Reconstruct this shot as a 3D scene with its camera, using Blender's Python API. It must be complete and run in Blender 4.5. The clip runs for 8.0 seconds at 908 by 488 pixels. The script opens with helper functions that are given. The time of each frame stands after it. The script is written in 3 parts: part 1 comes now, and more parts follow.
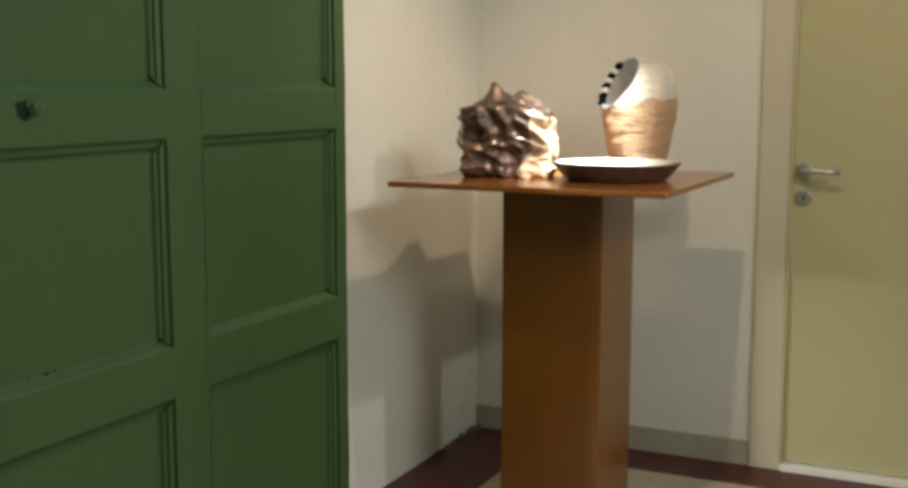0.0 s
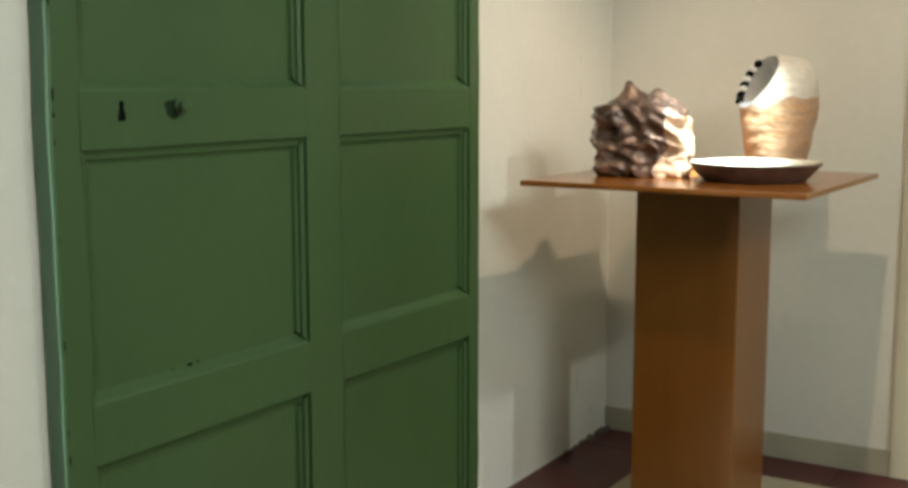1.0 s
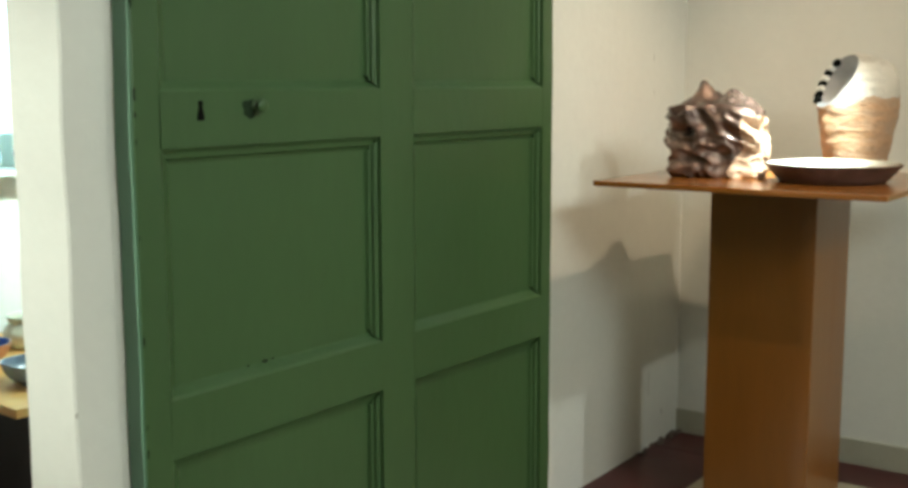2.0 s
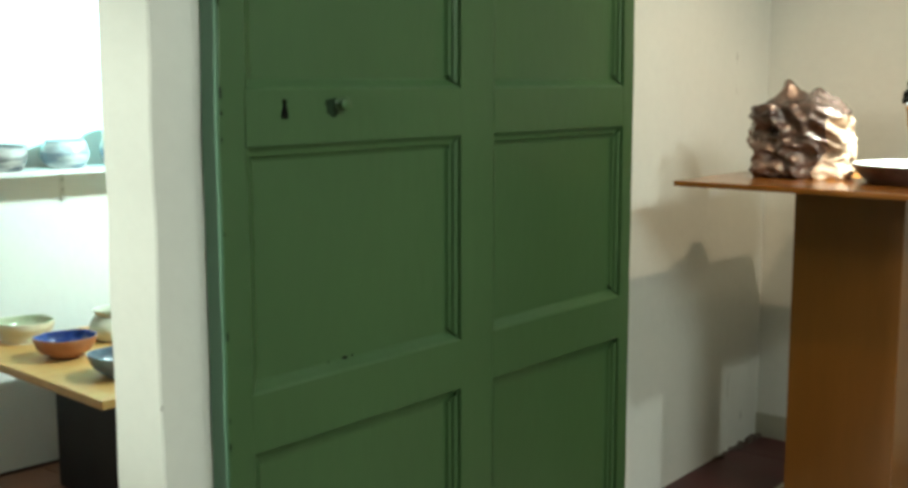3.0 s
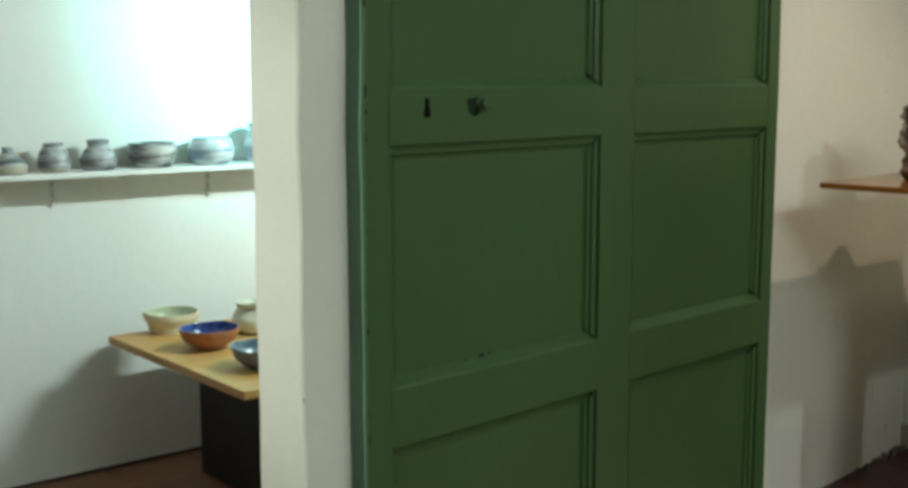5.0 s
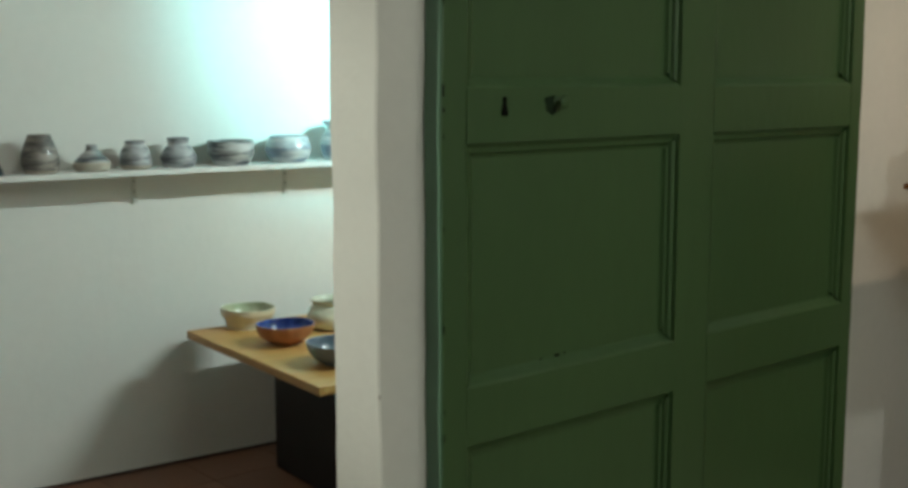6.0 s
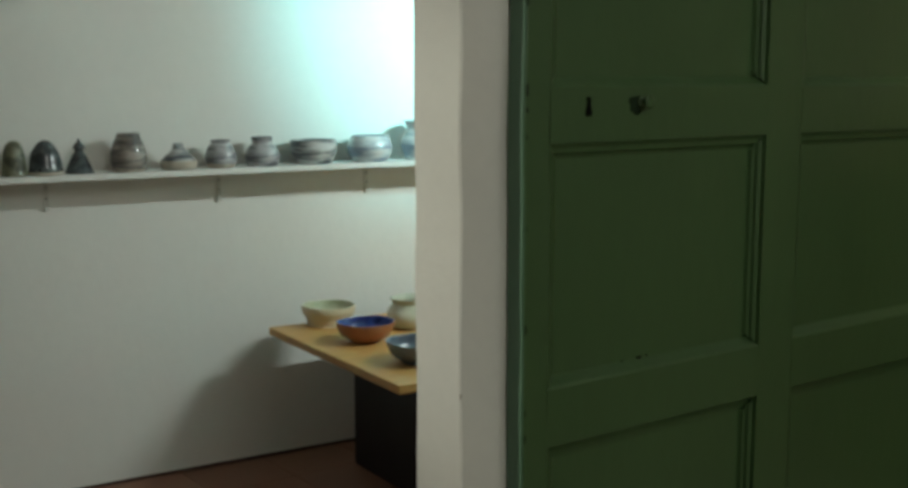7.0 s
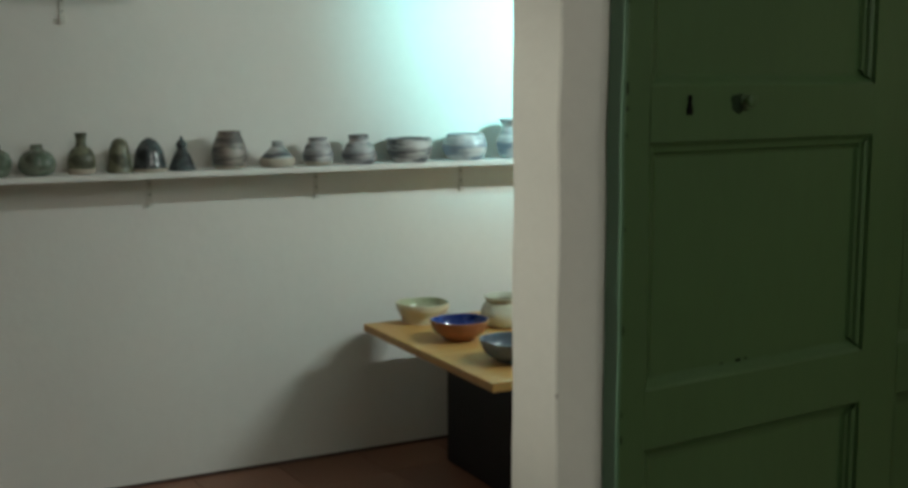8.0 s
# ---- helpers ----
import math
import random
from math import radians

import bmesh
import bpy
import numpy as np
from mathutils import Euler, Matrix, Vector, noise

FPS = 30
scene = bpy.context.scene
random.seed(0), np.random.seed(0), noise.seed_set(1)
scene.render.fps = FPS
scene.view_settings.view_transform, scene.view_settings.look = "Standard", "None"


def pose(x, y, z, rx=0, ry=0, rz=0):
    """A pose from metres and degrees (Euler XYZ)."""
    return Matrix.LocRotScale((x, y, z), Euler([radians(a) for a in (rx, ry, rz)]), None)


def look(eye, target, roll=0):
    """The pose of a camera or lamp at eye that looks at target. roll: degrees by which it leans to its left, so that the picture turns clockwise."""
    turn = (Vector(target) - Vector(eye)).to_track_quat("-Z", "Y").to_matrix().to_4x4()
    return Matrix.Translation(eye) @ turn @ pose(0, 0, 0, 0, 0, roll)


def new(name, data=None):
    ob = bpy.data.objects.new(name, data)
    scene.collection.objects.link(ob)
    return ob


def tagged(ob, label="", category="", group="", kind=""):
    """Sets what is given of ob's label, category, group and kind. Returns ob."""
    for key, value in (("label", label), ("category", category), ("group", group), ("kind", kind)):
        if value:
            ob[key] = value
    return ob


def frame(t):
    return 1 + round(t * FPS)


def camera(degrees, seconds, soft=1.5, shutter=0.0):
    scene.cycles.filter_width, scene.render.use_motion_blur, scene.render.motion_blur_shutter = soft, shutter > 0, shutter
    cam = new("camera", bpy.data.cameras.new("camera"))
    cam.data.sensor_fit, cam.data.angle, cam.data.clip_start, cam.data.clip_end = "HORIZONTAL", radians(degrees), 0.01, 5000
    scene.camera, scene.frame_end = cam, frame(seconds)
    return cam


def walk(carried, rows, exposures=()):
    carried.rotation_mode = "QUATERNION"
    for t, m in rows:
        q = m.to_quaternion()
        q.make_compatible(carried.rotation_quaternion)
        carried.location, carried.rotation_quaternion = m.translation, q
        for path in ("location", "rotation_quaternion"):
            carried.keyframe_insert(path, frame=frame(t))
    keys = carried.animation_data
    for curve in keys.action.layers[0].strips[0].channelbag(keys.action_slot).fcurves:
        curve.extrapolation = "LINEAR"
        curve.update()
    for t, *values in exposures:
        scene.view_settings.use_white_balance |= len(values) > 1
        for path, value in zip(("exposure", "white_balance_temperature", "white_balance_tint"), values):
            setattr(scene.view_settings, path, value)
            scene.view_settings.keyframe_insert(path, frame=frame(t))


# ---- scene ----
cam = camera(43.0, 8.0, soft=3.45)
EYE, REACH = 1.35, 0.179
# seconds, yaw, pitch, roll of a camera held at arm's length and turned on the spot
TURNS = [
    (0, 26.00, -7.91, -0.07),
    (0.5, 29.35, -7.96, 0.07),
    (1, 32.27, -7.97, 0.05),
    (1.5, 33.88, -7.96, 0.09),
    (3, 39.42, -8.02, 0.06),
    (3.5, 40.70, -8.03, 0.05),
    (4, 42.52, -8.06, 0.04),
    (4.5, 44.29, -8.05, 0.06),
    (6, 49.46, -8.12, 0.07),
    (6.5, 51.53, -8.13, 0.11),
    (7, 53.29, -8.12, 0.06),
    (7.5, 55.75, -8.16, 0.18),
    (8, 57.81, -8.19, 0.12),
]
EXPOSURES = [(0.0, -0.03, 6600, 11), (0.5, 0.1, 6500, 8), (1.5, 0.25, 6400, 7), (3.0, 0.2, 6200, 0), (4.5, -0.05, 6200, 1), (6.0, -0.8, 6480, 8), (8.0, -1.25, 6650, 12)]
walk(cam, [(t, pose(0, 0, EYE, 0, 0, yaw) @ pose(0, REACH, 0, 90 + pitch, roll, 0)) for t, yaw, pitch, roll in TURNS], EXPOSURES)

# ---- world and light ----
world = bpy.data.worlds.new("world")
scene.world = world
world.use_nodes = True
sky = world.node_tree.nodes.new("ShaderNodeTexSky")
sky.sky_type, sky.sun_disc = "NISHITA", False
sky.sun_elevation, sky.sun_rotation = radians(35), radians(60)
world.node_tree.nodes["Background"].inputs[1].default_value = 0.08
world.node_tree.links.new(sky.outputs[0], world.node_tree.nodes["Background"].inputs[0])


def lamp(name, kind, eye, target, watts, colour, size=0.05, size_y=None, cone=None, blend=0.4):
    data = bpy.data.lights.new(name, kind)
    data.energy, data.color = watts, colour
    if kind == "AREA":
        data.shape, data.size, data.size_y = "RECTANGLE", size, size_y or size
    else:
        data.shadow_soft_size = size
    if kind == "SPOT":
        data.spot_size, data.spot_blend = radians(cone), blend
    ob = new(name, data)
    ob.matrix_world = look(eye, target)
    return ob


WARM, CYAN = (1.0, 0.73, 0.48), (0.26, 0.95, 1.0)
lamp("track_spot_front", "SPOT", (-0.80, 1.92, 3.25), (-0.85, 4.2, 0.90), 92, WARM, 0.03, cone=60, blend=0.9)
lamp("track_spot_middle", "SPOT", (-0.425, 2.86, 3.25), (-1.93, 3.58, 0.72), 112, WARM, 0.03, cone=44, blend=1.0)
lamp("track_spot_over", "SPOT", (-0.62, 2.85, 3.3), (-1.285, 3.54, 1.19), 2650, (0.88, 1.0, 0.98), 0.04, cone=12, blend=0.9)
lamp("far_spot", "SPOT", (2.25, 2.80, 3.27), (-1.8, 2.6, 0.75), 150, (0.96, 1.0, 0.93), 0.06, cone=50, blend=0.9)
# Large soft fill, added to brighten the green door and the plaster beside it.
lamp("soft_fill_panel", "AREA", (2.1, 0.8, 3.40), (-1.85, 1.7, 1.0), 124, (0.96, 1.0, 0.93), 1.6, 1.6)
lamp("shelf_room_tube", "AREA", (-2.18, 2.90, 1.81), (-3.69, 3.02, 1.22), 46, (0.84, 1.0, 0.97), 0.60, 0.05)
# Cyan spot added next to the tube to tint the wall's bright glow.
lamp("shelf_room_cyan_glow", "SPOT", (-2.18, 3.05, 2.00), (-3.68, 2.80, 1.72), 640, CYAN, 0.08, cone=58, blend=1.0)
# Added fill spot for the opening's reveal and the door's edge.
lamp("reveal_fill_spot", "SPOT", (-3.1, -1.7, 2.6), (-2.05, 1.44, 1.05), 540, (0.97, 1.0, 0.88), 0.12, cone=24, blend=1.0)
# Added warm ambient fill for the shelf room, with no fixture of its own.
lamp("shelf_room_warm_fill", "AREA", (-2.8, -0.2, 3.3), (-3.3, 1.2, 0.0), 3.0, (1.0, 0.76, 0.58), 0.9, 0.9)

# ---- materials ----


def material(name, colour, rough=0.6, metal=0.0, scale=6.0, amount=0.15, fine=60.0, bump=0.1, depth=0.003, second=None, spread=0.5, stretch=(1, 1, 1), coat=0.0, per_piece=0.0, sheen_var=0.1):
    """Paint, plaster, wood or glaze: colour mottled at a wide and a fine scale, with fine relief."""
    mat = bpy.data.materials.new(name)
    mat.use_nodes = True
    n, l = mat.node_tree.nodes, mat.node_tree.links
    p = n["Principled BSDF"]
    p.inputs["Metallic"].default_value = metal
    p.inputs["Coat Weight"].default_value = coat
    p.inputs["Coat Roughness"].default_value = 0.12
    tc = n.new("ShaderNodeTexCoord")
    mp = n.new("ShaderNodeMapping")
    mp.inputs["Scale"].default_value = stretch
    l.new(tc.outputs["Object"], mp.inputs["Vector"])
    wide = n.new("ShaderNodeTexNoise")
    wide.inputs["Scale"].default_value, wide.inputs["Detail"].default_value = scale, 5
    thin = n.new("ShaderNodeTexNoise")
    thin.inputs["Scale"].default_value, thin.inputs["Detail"].default_value = fine, 4
    for t in (wide, thin):
        l.new(mp.outputs[0], t.inputs["Vector"])
    ramp = n.new("ShaderNodeValToRGB")
    ramp.color_ramp.elements[0].position, ramp.color_ramp.elements[1].position = 0.5 - spread / 2, 0.5 + spread / 2
    a = Vector(colour)
    b = Vector(second) if second else a * (1 - amount * 2)
    ramp.color_ramp.elements[0].color = (*b, 1)
    ramp.color_ramp.elements[1].color = (*a, 1)
    l.new(wide.outputs[0], ramp.inputs[0])
    mix = n.new("ShaderNodeMix")
    mix.data_type, mix.blend_type = "RGBA", "MULTIPLY"
    mix.inputs[0].default_value = 1.0
    grey = n.new("ShaderNodeMapRange")
    grey.inputs["To Min"].default_value, grey.inputs["To Max"].default_value = 1 - amount, 1 + amount * 0.6
    l.new(thin.outputs[0], grey.inputs[0])
    l.new(ramp.outputs[0], mix.inputs[6])
    l.new(grey.outputs[0], mix.inputs[7])
    out = mix.outputs[2]
    if per_piece:
        info = n.new("ShaderNodeObjectInfo")
        vary = n.new("ShaderNodeMapRange")
        vary.inputs["To Min"].default_value, vary.inputs["To Max"].default_value = 1 - per_piece, 1 + per_piece
        l.new(info.outputs["Random"], vary.inputs[0])
        mix2 = n.new("ShaderNodeMix")
        mix2.data_type, mix2.blend_type = "RGBA", "MULTIPLY"
        mix2.inputs[0].default_value = 1.0
        l.new(out, mix2.inputs[6])
        l.new(vary.outputs[0], mix2.inputs[7])
        out = mix2.outputs[2]
    l.new(out, p.inputs["Base Color"])
    gloss = n.new("ShaderNodeMapRange")
    gloss.inputs["To Min"].default_value, gloss.inputs["To Max"].default_value = max(0.02, rough - sheen_var), min(1, rough + sheen_var)
    l.new(wide.outputs[0], gloss.inputs[0])
    l.new(gloss.outputs[0], p.inputs["Roughness"])
    rel = n.new("ShaderNodeBump")
    rel.inputs["Strength"].default_value, rel.inputs["Distance"].default_value = bump, depth
    add = n.new("ShaderNodeMath")
    l.new(wide.outputs[0], add.inputs[0])
    l.new(thin.outputs[0], add.inputs[1])
    l.new(add.outputs[0], rel.inputs["Height"])
    l.new(rel.outputs[0], p.inputs["Normal"])
    return mat


PLASTER = material("white_plaster", (0.72, 0.71, 0.65), 0.85, scale=2.0, amount=0.05, fine=30, bump=0.3, depth=0.006)
PLASTER_COOL = material("white_wall_paint", (0.78, 0.76, 0.715), 0.8, scale=1.1, amount=0.035, fine=25, bump=0.3, depth=0.004)
CEILING = material("ceiling_paint", (0.8, 0.79, 0.76), 0.9, amount=0.02)
GREEN = material("green_door_paint", (0.050, 0.104, 0.036), 0.38, scale=2.2, amount=0.08, fine=38, bump=0.25, depth=0.003, stretch=(1, 1, 0.35), sheen_var=0.08)
# Slightly paler green that paints the highlight along the sloped beads.
BEAD_LIT = material("bead_lit_green", (0.060, 0.114, 0.047), 0.38, scale=7, amount=0.12, fine=45, bump=0.3, second=(0.050, 0.103, 0.036))
# Door edge green, lightened to carry the light that falls on that side.
GREEN_EDGE = material("green_edge_lit", (0.095, 0.185, 0.115), 0.45, scale=5, amount=0.08, fine=45, bump=0.3)
DARK = material("dark_hollow", (0.008, 0.008, 0.007), 0.9)
DARK.node_tree.nodes["Principled BSDF"].inputs["Specular IOR Level"].default_value = 0.03
DEEP_GREEN = material("deep_green", (0.020, 0.037, 0.018), 0.8, 0.0, scale=30, amount=0.2)
DEEP_GREEN.node_tree.nodes["Principled BSDF"].inputs["Specular IOR Level"].default_value = 0.1
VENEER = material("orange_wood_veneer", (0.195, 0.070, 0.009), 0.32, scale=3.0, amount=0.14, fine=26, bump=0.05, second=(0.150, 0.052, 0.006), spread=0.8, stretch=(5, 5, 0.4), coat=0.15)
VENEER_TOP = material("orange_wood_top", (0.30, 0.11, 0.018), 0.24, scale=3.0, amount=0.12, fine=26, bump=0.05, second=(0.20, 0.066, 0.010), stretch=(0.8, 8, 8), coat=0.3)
CREAM = material("cream_door_paint", (0.46, 0.43, 0.255), 0.45, scale=2, amount=0.02, fine=40, bump=0.05)
CASING = material("beige_casing_paint", (0.56, 0.52, 0.40), 0.5, scale=4, amount=0.03)
BASE = material("grey_baseboard", (0.42, 0.40, 0.31), 0.6, scale=6, amount=0.08)
STEEL = material("brushed_steel", (0.52, 0.52, 0.50), 0.32, 1.0, scale=40, amount=0.05)
RED_TILE = material("dark_red_tile", (0.085, 0.016, 0.016), 0.45, scale=5, amount=0.12, fine=50, per_piece=0.12)
BEIGE_TILE = material("beige_tile", (0.44, 0.38, 0.27), 0.42, scale=5, amount=0.06, fine=50, per_piece=0.05)
GROUT = material("grout", (0.34, 0.28, 0.23), 0.9, scale=20, amount=0.1)
TERRACOTTA = material("terracotta_tile", (0.27, 0.125, 0.075), 0.5, scale=4, amount=0.12, fine=45, per_piece=0.1)
PINE = material("light_pine_board", (0.62, 0.36, 0.12), 0.5, scale=2.2, amount=0.1, fine=30, second=(0.50, 0.26, 0.07), stretch=(9, 0.9, 9))
BLACK = material("black_painted_board", (0.012, 0.011, 0.012), 0.55, scale=4, amount=0.1)
SHELF = material("white_shelf_board", (0.75, 0.74, 0.71), 0.5, scale=5, amount=0.02)
SCREW = material("dull_steel_screw", (0.30, 0.28, 0.24), 0.4, 0.6)
BRACKET = material("white_enamelled_steel", (0.68, 0.66, 0.60), 0.4, scale=20, amount=0.08)

# ---- mesh helpers ----


def part(name, bm, mat, parent=None, label="", smooth=False):
    me = bpy.data.meshes.new(name)
    bmesh.ops.recalc_face_normals(bm, faces=bm.faces)
    bm.to_mesh(me)
    bm.free()
    for m in (mat if isinstance(mat, (list, tuple)) else [mat]):
        me.materials.append(m)
    if smooth:
        me.polygons.foreach_set("use_smooth", [True] * len(me.polygons))
    ob = new(name, me)
    ob.parent = parent
    if label:
        ob["label"] = label
    return ob


def thing(name, at, label, category, group="", kind="", turn=0.0):
    ob = new(name)
    ob.matrix_world = pose(*at, 0, 0, turn)
    return tagged(ob, label, category, group, kind)


def box(x0, x1, y0, y1, z0, z1, bevel=0.0, segments=2, bm=None):
    bm = bm or bmesh.new()
    made = bmesh.ops.create_cube(bm, size=1)["verts"]
    for v in made:
        v.co = Vector((x0 + (v.co.x + 0.5) * (x1 - x0), y0 + (v.co.y + 0.5) * (y1 - y0), z0 + (v.co.z + 0.5) * (z1 - z0)))
    if bevel:
        edges = list({e for v in made for e in v.link_edges})
        bmesh.ops.bevel(bm, geom=edges, offset=bevel, segments=segments, affect="EDGES", profile=0.6)
    return bm


def slab(name, x0, x1, y0, y1, z0, z1, mat, label, category, bevel=0.0):
    ob = part(name, box(x0, x1, y0, y1, z0, z1, bevel), mat)
    return tagged(ob, label, category, kind="structure")


def lathe(profile, steps=40, wobble=0.0, seed=0, squash=1.0):
    """A turned form from (radius, height) pairs, slightly uneven as thrown by hand."""
    bm = bmesh.new()
    rings = []
    for r, z in profile:
        if r < 1e-5:
            rings.append([bm.verts.new((0, 0, z))])
            continue
        ring = []
        for i in range(steps):
            a = 2 * math.pi * i / steps
            k = 1 + wobble * noise.noise(Vector((math.cos(a) * 1.3, math.sin(a) * 1.3, z * 14 + seed * 7.1)))
            ring.append(bm.verts.new((r * k * math.cos(a), r * k * math.sin(a) * squash, z)))
        rings.append(ring)
    for a, b in zip(rings, rings[1:]):
        if len(a) == 1 and len(b) == 1:
            continue
        for i in range(steps):
            j = (i + 1) % steps
            if len(a) == 1:
                bm.faces.new((a[0], b[i], b[j]))
            elif len(b) == 1:
                bm.faces.new((a[i], a[j], b[0]))
            else:
                bm.faces.new((a[i], a[j], b[j], b[i]))
    return bm


def curve_profile(points, n=5):
    """Rounds a list of (radius, height) pairs with a Catmull-Rom curve."""
    pts = [Vector(p) for p in points]
    out = []
    for i in range(len(pts) - 1):
        p0, p1, p2, p3 = pts[max(i - 1, 0)], pts[i], pts[i + 1], pts[min(i + 2, len(pts) - 1)]
        for k in range(n):
            t = k / n
            q = 0.5 * ((2 * p1) + (p2 - p0) * t + (2 * p0 - 5 * p1 + 4 * p2 - p3) * t * t + (3 * p1 - p0 - 3 * p2 + p3) * t ** 3)
            out.append((max(q.x, 0.0), q.y))
    out.append(tuple(pts[-1]))
    return out


# ---- the rooms ----
LEFT, BACK, TOP = -1.945, 4.20, 3.5
THICK = 0.155
OPEN0, OPEN1 = -0.2, 1.431
LEAN = 0.0164
NEAR = LEFT + LEAN * (BACK - OPEN1)
FAR_X = -4.4
SKEW = math.degrees(math.atan(0.0885))


def aside(out, along, z=0.0):
    """A place in the shelf room, whose long wall stands a little askew: out from that wall, along it, height."""
    return tuple(pose(-3.846, 1.19, 0, 0, 0, -SKEW) @ Vector((out, along, z)))


def wall(name, x0, x1, y0, y1, mat, label, z0=0.0, z1=TOP):
    return slab(name, x0, x1, y0, y1, z0, z1, mat, label, "wall")


def uneven_wall(name, y0, y1, mat, label):
    """The partition beside the opening, a little out of square, with hand-plastered, slightly rounded corners."""
    bm = box(LEFT - THICK, LEFT, y0, y1, 0, TOP)
    bmesh.ops.bevel(bm, geom=[e for e in bm.edges if abs(e.verts[0].co.z - e.verts[1].co.z) > 1], offset=0.004, segments=1, affect="EDGES")
    for i in range(1, 60):
        z = TOP * i / 60
        bmesh.ops.bisect_plane(bm, geom=bm.verts[:] + bm.edges[:] + bm.faces[:], plane_co=(0, 0, z), plane_no=(0, 0, 1))
    for v in bm.verts:
        v.co.x += LEAN * (BACK - v.co.y) + 0.0025 * noise.noise(Vector((v.co.x * 3, v.co.y * 2, v.co.z * 4)))
        if abs(v.co.y - BACK) > 0.1:
            v.co.y += 0.005 * noise.noise(Vector((v.co.x * 3 + 9, 4, v.co.z * 5)))
    ob = part(name, bm, mat, smooth=False)
    return tagged(ob, label, "wall", kind="structure")


wall_left = uneven_wall("wall_partition", OPEN1, BACK, PLASTER, "uneven white plaster partition wall beside the green door")
wall("wall_partition_near", NEAR - THICK, NEAR, -2.5, OPEN0, PLASTER, "white plaster wall on the other side of the opening")
wall("wall_lintel", NEAR - THICK, NEAR, OPEN0, OPEN1, PLASTER, "white plaster wall over the opening between the rooms", 2.55, TOP)
DX0, DX1, DH = -0.764, 0.070, 2.05
wall("wall_back", LEFT, DX0 - 0.0, BACK, BACK + 0.15, PLASTER, "white painted back wall behind the plinth")
wall("wall_back_far", DX1, 2.6, BACK, BACK + 0.15, PLASTER, "white painted back wall past the cream door")
wall("wall_back_top", DX0, DX1, BACK, BACK + 0.15, PLASTER, "white wall over the cream door", DH, TOP)
wall("wall_east", 2.6, 2.75, -2.5, BACK + 0.15, PLASTER, "plain white side wall of the gallery room")
wall("wall_south", FAR_X, 2.75, -2.65, -2.5, PLASTER, "plain white wall that closes the rooms")
wall_shelf = wall("wall_shelf", -0.15, 0.0, -3.72, 3.05, PLASTER_COOL, "white wall that carries the pottery shelf")
wall_shelf.matrix_world = pose(*aside(0, 0), 0, 0, -SKEW)
wall("wall_shelf_end", -3.70, LEFT, BACK, BACK + 0.15, PLASTER_COOL, "white end wall of the shelf room")
slab("ceiling", FAR_X, 2.75, -2.65, BACK + 0.15, TOP, TOP + 0.12, CEILING, "plain white ceiling over both rooms", "ceiling")
floor_ob = slab("floor", FAR_X, 2.75, -2.65, BACK + 0.15, -0.15, -0.004, GROUT, "tiled floor with dark joints", "floor")

base = slab("baseboard", LEFT, DX0 - 0.109, BACK - 0.012, BACK, 0.0, 0.092, BASE, "low grey-green baseboard along the back wall", "baseboard", 0.003)

skirting = part("skirting", box(0.0, 0.007, -3.6, 3.0, 0.0, 0.010, 0.002), material("dark_brown_skirting", (0.08, 0.045, 0.035), 0.6))
skirting.matrix_world = pose(*aside(0, 0), 0, 0, -SKEW)
tagged(skirting, "thin dark brown strip at the foot of the shelf wall", "skirting", kind="structure")

# ---- damage on the partition ----
rng = random.Random(4)
bm = bmesh.new()
for k in range(46):
    y = BACK - 0.02 - 0.36 * rng.random() ** 1.6
    r = 0.004 + 0.011 * rng.random() * (1 if y > BACK - 0.22 else 0.6)
    made = bmesh.ops.create_icosphere(bm, subdivisions=1, radius=r)["verts"]
    x = LEFT + 0.006 + 0.022 * rng.random()
    for v in made:
        v.co = Vector((v.co.x * 0.9 + x, v.co.y * 1.2 + y, v.co.z * 0.8 + r * 0.5)) + 0.3 * r * noise.noise_vector(v.co * 200 + Vector((k, 0, 0)))
CRUMB = material("crumbled_plaster", (0.22, 0.17, 0.14), 0.9, scale=30, amount=0.3)
tagged(part("plaster_rubble", bm, CRUMB), "crumbled plaster along the foot of the wall", "rubble", kind="stuff")


def crack(y, z0, z1, width, lean=0.0):
    """A thin dark crack that wanders up the partition."""
    bm = bmesh.new()
    n = 9
    rows = []
    for i in range(n + 1):
        t = i / n
        c = y + lean * t + 0.004 * noise.noise(Vector((y * 9, t * 3, 0)))
        w = width * (0.25 + 0.75 * math.sin(math.pi * t)) * (0.7 + 0.5 * noise.noise(Vector((y, t * 5, 3))))
        rows.append([bm.verts.new((LEFT + LEAN * (BACK - c) + 0.0048, c + sgn * w, z0 + (z1 - z0) * t)) for sgn in (-1, 1)])
    for a, b in zip(rows, rows[1:]):
        bm.faces.new((a[0], a[1], b[1], b[0]))
    return part("crack", bm, CRUMB, wall_left, "thin crack in the plaster")


crack(3.912, 1.41, 1.45, 0.0016)
crack(3.914, 1.30, 1.33, 0.0010)
crack(3.918, 0.20, 0.30, 0.0022, 0.006)
crack(4.04, 0.10, 0.13, 0.003)

nick = part("plaster_nick", lathe([(0, 0.0015), (0.006, 0.001), (0.008, 0.0)], 12, 0.7, 4), CRUMB, wall_left, "small chip in the plaster corner")
